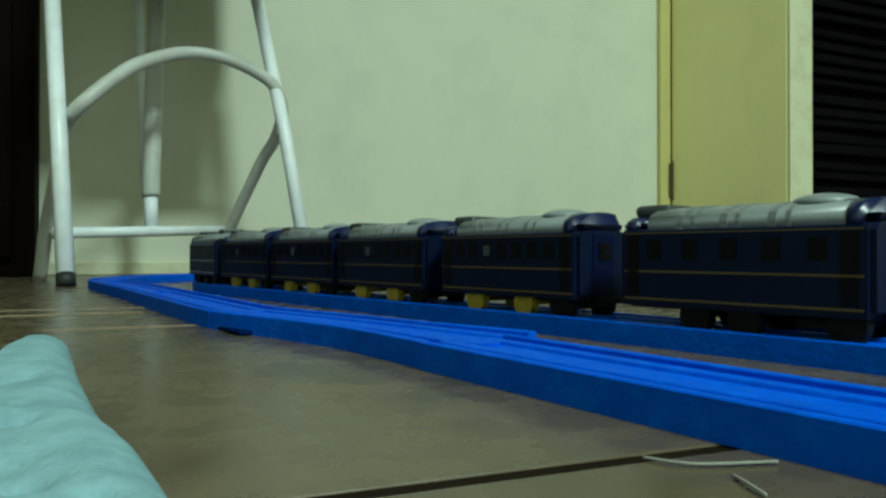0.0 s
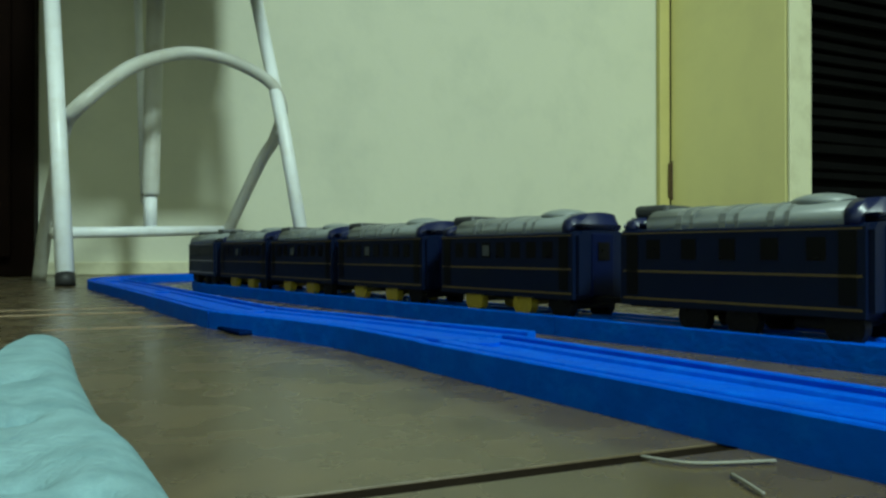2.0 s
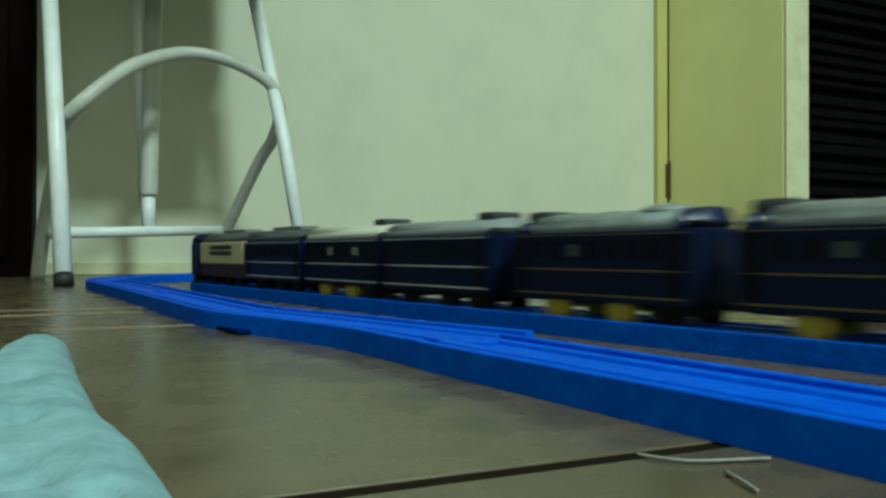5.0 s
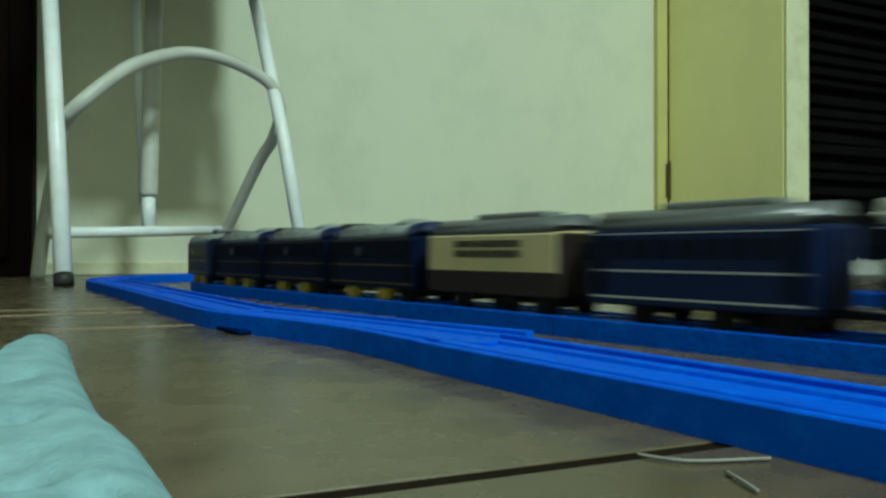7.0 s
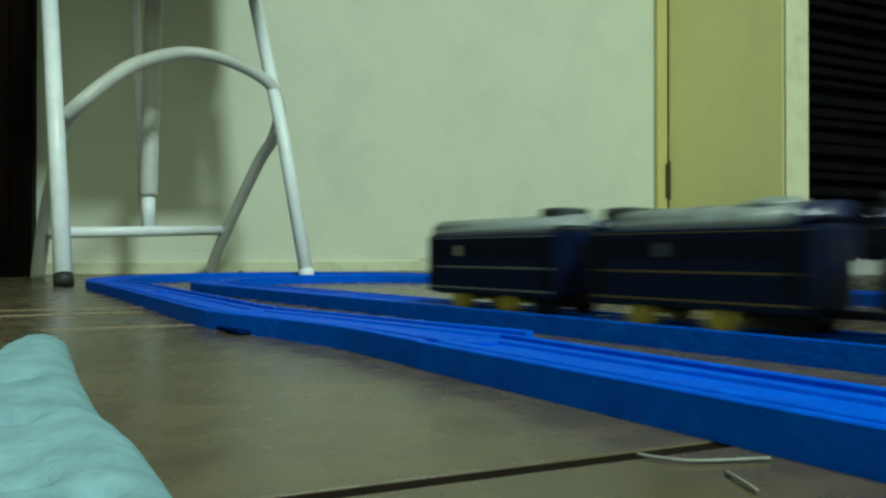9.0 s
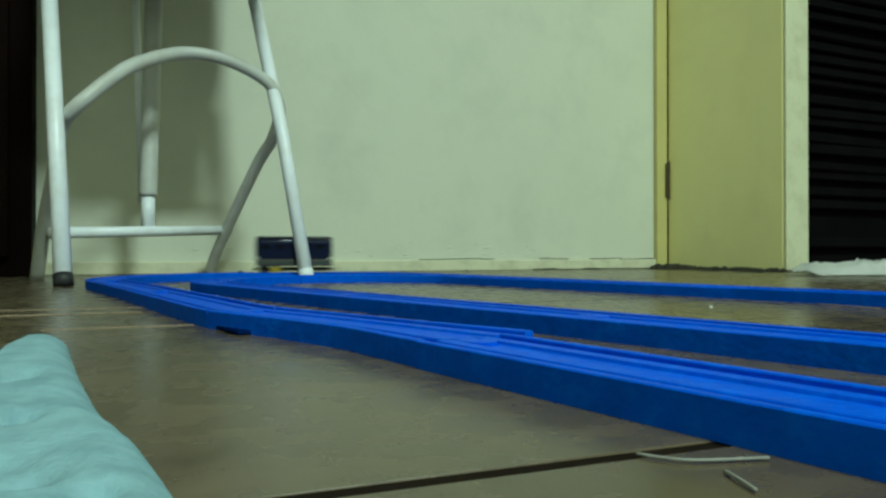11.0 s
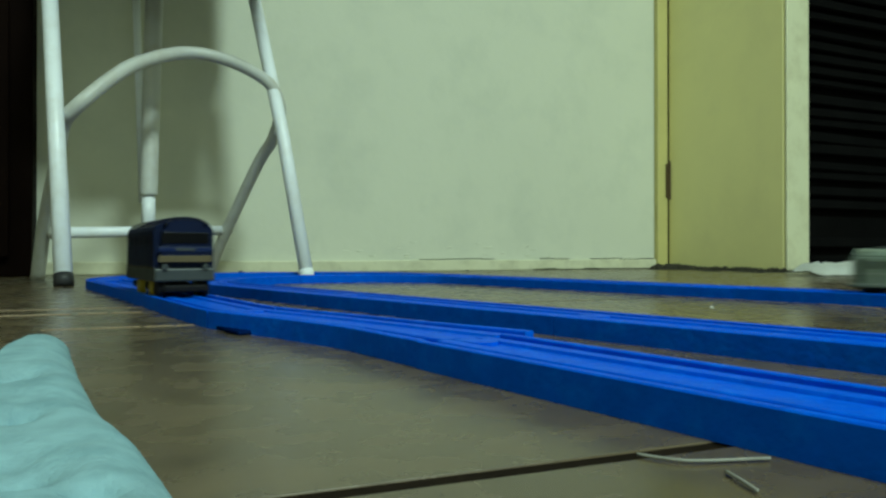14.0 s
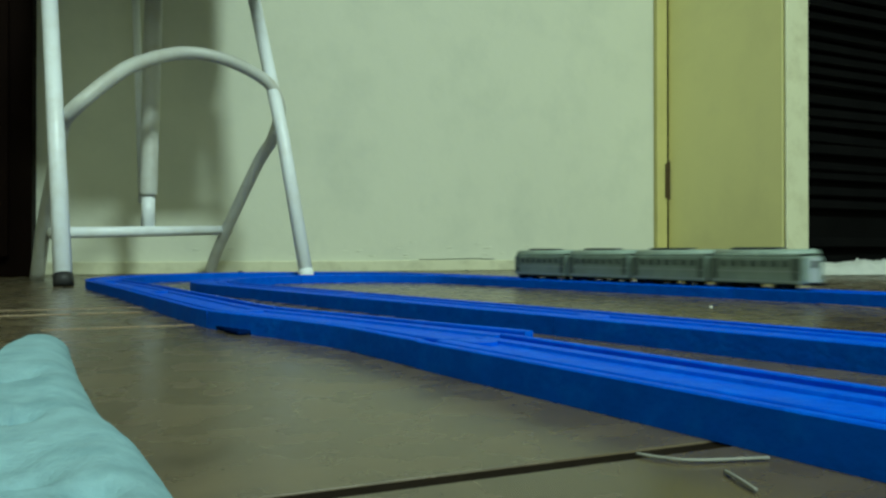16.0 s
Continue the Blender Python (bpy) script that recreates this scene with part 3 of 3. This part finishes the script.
WHEELS = {"yellow": wheel_mesh("wheelset", M_WHEEL), "black": wheel_mesh("wheelset", M_CHASSIS)}


def train_car(style, label, group, wheels="yellow", name="train_car"):
    """A toy coach, origin on the floor under its middle, front at +x."""
    root = empty(name)
    tagged(root, label, "toy train car", group)
    L, W = CAR_L / 2, CAR_W / 2
    body_m = {"tan": M_TAN, "blue": M_BLUE, "sage": M_SAGE}.get(style, M_NAVY)
    roof_m = {"white": M_ROOFWHITE, "sage": M_SAGE, "tan": M_ROOFDIM, "blue": M_ROOFDIM}.get(style, M_ROOFGREY)
    stripe_m = M_ROOFDARK if style == "tail" else M_SILVER if style in ("white", "blue", "coach") else M_GOLD
    zb = 0.0282 if style == "tan" else 0.0165
    body = part("body", shell(-L, L, CAR_W, zb, 0.0458, 0.0475), body_m, root, smooth=False)
    if style == "tan":
        part("skirt", box(-L, L, -W + 0.0006, W - 0.0006, 0.0165, 0.0282, 0.001), M_MAROON, root, "dark maroon lower body")
        for x in (-L - 0.0008, L - 0.0022):
            part("end_frame", box(x, x + 0.003, -W + 0.001, W - 0.001, 0.017, 0.0465, 0.001), M_MAROON, root, "maroon end wall")
    # roof with raised cover, bands and units
    roof_back = -L + (0.0095 if style in ("navy", "lead") else 0.0005)
    roof = part("roof", shell(roof_back, L - 0.0005, CAR_W - 0.0015, 0.0462, 0.0485, 0.0554, 0.004), roof_m, root, smooth=True)
    if style in ("navy", "lead"):
        for x in (-0.022, -0.004, 0.014):
            part("roof_band", shell(x, x + 0.0035, CAR_W - 0.0011, 0.0463, 0.0487, 0.0557, 0.0005), M_ROOFDARK, roof)
            part("roof_band", shell(x + 0.006, x + 0.0085, CAR_W - 0.0011, 0.0463, 0.0487, 0.0557, 0.0005), M_ROOFDARK, roof)
        part("roof_cap", shell(L - 0.0125, L + 0.0002, CAR_W - 0.0008, 0.0462, 0.0486, 0.0556, 0.004), M_CAP, roof, "glossy blue roof end", smooth=True)
        bm = bmesh.new()
        bmesh.ops.create_uvsphere(bm, u_segments=20, v_segments=10, radius=1.0)
        for v in bm.verts:
            v.co = Vector((L - 0.0215 + v.co.x * 0.011, v.co.y * 0.0125, 0.0545 + v.co.z * 0.0035))
        part("roof_dome", bm, M_ROOFGREY, roof, smooth=True)
        part("roof_end", shell(-L + 0.0003, -L + 0.0112, CAR_W - 0.0012, 0.0461, 0.0482, 0.0525, 0.003), M_CAP, roof, "low blue roof end", smooth=True)
        part("roof_unit", box(-L + 0.002, -L + 0.018, -0.010, 0.011, 0.0515, 0.0568, 0.002), M_UNIT, roof, "dark roof unit")
    elif style in ("tan", "blue", "sage"):
        part("roof_unit", box(-0.018, 0.030, -0.008, 0.008, 0.0540, 0.0575, 0.0012), M_ROOFDARK if style != "sage" else M_UNIT, roof, "flat roof unit")
    else:
        part("roof_unit", box(L - 0.018, L - 0.004, -0.010, 0.010, 0.054, 0.0585, 0.0015), M_UNIT, roof, "dark roof unit")
    # stripes and windows on both sides
    for sgn in (-1, 1):
        y = sgn * W
        ya, yb = sorted((y - sgn * 0.0004, y + sgn * 0.00025))
        if style != "tan":
            for z, hgt in ((0.0296, 0.0008), (0.0188, 0.0008)) + (((0.0448, 0.0005),) if style != "sage" else ()):
                part("stripe", box(-L + 0.003, L - 0.003, ya, yb, z, z + hgt), stripe_m if style != "sage" else M_SAGELIGHT, body)
        else:
            for r in (0.0350, 0.0400):
                for k in range(6):
                    x = -0.024 + k * 0.0082
                    part("bar", box(x, x + 0.0066, ya - (0.0002 if sgn < 0 else 0), yb + (0.0002 if sgn > 0 else 0), r, r + 0.0036), M_MAROON, body)
        if style in ("navy", "lead", "white", "coach", "tail", "sage", "blue"):
            n = {"lead": 5}.get(style, 7)
            for k in range(n):
                x = -L + 0.014 + k * (CAR_L - 0.034) / (n - 1)
                pale = (style == "white" and k in (2, 5)) or (style == "tail" and k == 1) or (style == "navy" and k == 2)
                win = part("window", box(x, x + 0.0062, ya, yb, 0.0348, 0.0425), M_GLASS if style != "sage" else M_SAGEDARK, body)
                # navy coaches get a dull emblem patch, the other styles a pale pane
                if pale:
                    part("blind", box(x + 0.0008, x + 0.0052, ya, yb + 0.0002 if sgn > 0 else yb, 0.0358, 0.0410) if sgn > 0 else
                         box(x + 0.0008, x + 0.0052, ya - 0.0002, yb, 0.0358, 0.0410), M_EMBLEM if style == "navy" else M_LITPANE, win, "pale patch on the window")
            part("side_door", box(L - 0.010, L - 0.0045, ya, yb, 0.0205, 0.0445), M_GLASS if style != "sage" else M_SAGEDARK, body)
            part("side_door", box(-L + 0.0045, -L + 0.010, ya, yb, 0.0205, 0.0445), M_GLASS if style != "sage" else M_SAGEDARK, body)
    # ends
    end_m = M_MAROON if style == "tan" else M_END if style not in ("sage",) else M_SAGELIGHT
    for sx in (-1, 1):
        xa, xb = sorted((sx * (L - 0.001), sx * (L + 0.0008)))
        gang = part("gangway", box(xa, xb, -0.0075, 0.0075, 0.018, 0.046, 0.0006), end_m, root)
        xc, xd = sorted((sx * (L + 0.0008), sx * (L + 0.0012)))
        part("end_window", box(xc, xd, -0.004, 0.004, 0.034, 0.042), M_GLASS, gang)
        part("coupling", box(*sorted((sx * (L - 0.004), sx * (L + 0.0095))), -0.004, 0.004, 0.0150, 0.0175, 0.0006), M_CHASSIS, root)
    # underframe
    part("chassis", box(-L + 0.003, L - 0.003, -W + 0.004, W - 0.004, 0.0154, 0.0168, 0.0006), M_CHASSIS, root)
    for x in (0.030,) if style == "lead" else (0.036,):
        part("bogie_frame", box(x - 0.008, x + 0.008, -W + 0.003, W - 0.003, 0.0118, 0.0160, 0.0015), M_CHASSIS, root)
    for x in ((-0.015, 0.0045, 0.039) if style == "lead" else (-0.022, 0.013, 0.037)):
        w = new("wheelset", WHEELS["black" if (wheels == "black" or x > 0.03) else wheels])
        w.parent = root
        w.location = (x, 0, 0.0134)
        if w.data is WHEELS["yellow"]:
            tagged(w, "yellow plastic wheels")
    return root


def smaller(root, k, kz, z0=0.0068):
    """The same model at k times its size, standing in the rail's channels."""
    for o in root.children_recursive:
        o.data = o.data.copy()
        for v in o.data.vertices:
            v.co = Vector((v.co.x * k, v.co.y * k, z0 + (v.co.z - z0) * kz)) if o.parent is root and o.location.length == 0 or o.parent is not root else v.co * kz
        if o.location.length > 0:
            o.location = (o.location.x * k, o.location.y * k, z0 + (o.location.z - z0) * kz)
    return root


def locomotive():
    root = empty("toy_locomotive")
    tagged(root, "blue toy electric locomotive with yellow wheels and grey skirt", "toy locomotive")
    L, W = 0.052, 0.0185
    body = part("body", shell(-L, L, 2 * W, 0.0258, 0.0495, 0.0560, 0.004), M_NAVY, root)
    part("skirt", box(-L + 0.0005, L - 0.0005, -W - 0.0003, W + 0.0003, 0.0178, 0.0262, 0.0012), M_SKIRT2, root, "grey lower skirt")
    part("roof", shell(-L + 0.0015, L - 0.0015, 2 * W - 0.0016, 0.0490, 0.0510, 0.0585, 0.005), M_LOCOROOF, root, "glossy dark domed roof", smooth=True)
    for sx in (-1, 1):
        xa, xb = sorted((sx * (L - 0.0005), sx * (L + 0.0004)))
        part("windscreen", box(xa, xb, -0.0145, 0.0145, 0.0415, 0.0485, 0.0002), M_GLASS, body)
        part("blue_band", box(xa, xb, -0.0165, 0.0165, 0.0365, 0.0395, 0.0002), M_BLUE, body, "bright blue band")
        part("number_bar", box(*sorted((sx * (L + 0.0004), sx * (L + 0.0008))), -0.006, 0.006, 0.0372, 0.0388), M_SKIRT2, body)
        part("cream_band", box(xa, xb, -0.0165, 0.0165, 0.0300, 0.0340, 0.0002), M_OCHRE, body, "dull ochre band")
        for y in (-0.0125, 0.0125):
            bm = bmesh.new()
            bmesh.ops.create_cone(bm, cap_ends=True, segments=14, radius1=0.0022, radius2=0.0018, depth=0.0012,
                                  matrix=Matrix.Translation((sx * (L + 0.0006), y, 0.0270)) @ Matrix.Rotation(radians(90), 4, "Y"))
            part("headlight", bm, M_SKIRT2, body)
        part("bumper", box(*sorted((sx * (L - 0.002), sx * (L + 0.003))), -0.0135, 0.0135, 0.0115, 0.0158, 0.001), M_CHASSIS, root)
    for sgn in (-1, 1):
        y = sgn * W
        ya, yb = sorted((y - sgn * 0.0004, y + sgn * 0.00025))
        part("stripe", box(-L + 0.004, L - 0.004, ya, yb, 0.0262, 0.0270), M_OCHRE, body)
        for x in (-0.04, -0.022, -0.004, 0.014, 0.034):
            part("window", box(x, x + 0.009, ya, yb, 0.0405, 0.047), M_GLASS, body)
    part("chassis", box(-L + 0.004, L - 0.004, -W + 0.006, W - 0.006, 0.0110, 0.0160, 0.001), M_CHASSIS, root)
    for x in (-0.018, 0.025, 0.041):
        w = new("wheelset", WHEELS["yellow" if x < 0.03 else "black"])
        w.parent = root
        w.location = (x, 0, 0.0134)
    return root


def on_route(route, s, span, away):
    """Pose of a car whose middle is s along the route; it rides on two points span apart."""
    a, _ = route(s - span / 2)
    b, _ = route(s + span / 2)
    d = (b - a) if away else (a - b)
    c = (a + b) / 2
    return Matrix.Translation((c.x, c.y, 0)) @ Matrix.Rotation(math.atan2(d.y, d.x), 4, "Z")


def along(table, t):
    """Piecewise monotone distance at t, straight beyond the ends."""
    if t <= table[0][0]:
        return table[0][1]
    for (t0, a), (t1, b) in zip(table, table[1:]):
        if t <= t1:
            return a + (b - a) * (t - t0) / (t1 - t0)
    (t0, a), (t1, b) = table[-2:]
    return b + (b - a) / (t1 - t0) * (t - t1)


lay_track()
room()
door()
dark_cabinet()
brown_cupboard()
stool()
rag()
dirt()
towel()
threads()
crumbs()

STYLES = ["lead", "navy", "navy", "navy", "navy", "coach", "white", "blue", "tan", "navy", "navy", "navy", "tail"]
LABELS = {"lead": "dark blue toy train engine with grey ribbed roof on blue track", "navy": "dark blue toy sleeping car with gold stripes and yellow wheels",
          "white": "dark blue toy coach with cream roof and pale panes", "coach": "dark blue toy coach with grey roof and silver stripes",
          "blue": "blue toy coach with silver stripes on blue track",
          "tan": "cream and maroon toy dining car with dark wheels", "tail": "dark blue toy end coach with silver stripes and yellow wheels"}
SLEEPER = [train_car(st, LABELS[st], "long blue toy train", "black" if st in ("lead", "tan", "blue", "coach") else "yellow") for st in STYLES]
GREY = [smaller(train_car("sage", "small grey-green toy train car on blue track", "grey toy train", "black"), 0.84, 0.69) for _ in range(4)]
LOCO = smaller(locomotive(), 1.03, 1.05)
floor()
grout_lines()

FIRST = 0.1385      # middle of the leading car before the start
RUN = [(2.7, 0.0), (2.8, 0.006), (3.0, 0.028), (3.4, 0.106), (4.2, 0.256), (6.3, 0.622), (7.1, 0.794), (7.9, 0.985), (8.5, 1.115), (9.0, 1.222), (9.2, 1.262)]
LOCO_RUN = [(0, 2.30), (6.0, 2.29), (7.0, 2.15), (9.2, 1.645), (11.3, 1.12), (11.8, 0.976), (12.2, 0.872), (12.5, 0.826), (12.8, 0.795), (13.1, 0.735), (13.5, 0.655), (14.0, 0.535),
            (14.3, 0.452), (14.5, 0.386), (14.7, 0.342), (14.9, 0.300), (15.0, 0.275), (15.2, 0.227), (15.4, 0.162), (15.5, 0.121), (15.8, 0.003), (16.0, -0.075)]
GREY_RUN = [(0, 2.33), (12.4, 2.33), (12.8, 2.30), (13.2, 2.17), (14.2, 1.972), (14.6, 1.905), (14.9, 1.855), (15.2, 1.803), (15.8, 1.682), (16.0, 1.650)]


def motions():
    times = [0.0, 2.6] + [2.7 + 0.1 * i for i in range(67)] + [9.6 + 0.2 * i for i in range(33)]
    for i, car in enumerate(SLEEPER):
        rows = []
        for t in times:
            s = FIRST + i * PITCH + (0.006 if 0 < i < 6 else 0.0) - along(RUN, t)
            s = s if s < 0.34 else 0.34 + 0.89 * (s - 0.34)      # past 0.34 m the cars are set closer, at 0.89 of their spacing
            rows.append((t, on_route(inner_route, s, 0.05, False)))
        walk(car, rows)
    for i, car in enumerate(GREY):
        rows = []
        for t in [0.0, 12.4] + [12.6 + 0.2 * k for k in range(18)]:
            rows.append((t, on_route(outer_route, along(GREY_RUN, t) + i * 0.0825, 0.04, False)))
        walk(car, rows)
    rows = []
    for k in range(161):
        t = 0.1 * k
        rows.append((t, on_route(ride_route, along(LOCO_RUN, t), 0.05, False)))
    walk(LOCO, rows)

    turn_wheels()


def turn_wheels():
    """Every wheelset rolls with its car."""
    for cars, table, t0 in ((SLEEPER, RUN, 2.7), (GREY, GREY_RUN, 12.4), ([LOCO], LOCO_RUN, 6.0)):
        n0, n1 = round(t0 * FPS), 16 * FPS
        for car in cars:
            for w in [c for c in car.children if c.name.startswith("wheelset")]:
                x, z = w.location.x, w.location.z
                r = z - 0.0068
                rows = [(0.0, pose(x, 0, z))]
                for k in range(n0, n1 + 1):
                    t = k / FPS
                    rows.append((t, pose(x, 0, z) @ Matrix.Rotation(abs(along(table, t) - along(table, t0)) / r, 4, "Y")))
                walk(w, rows)


motions()
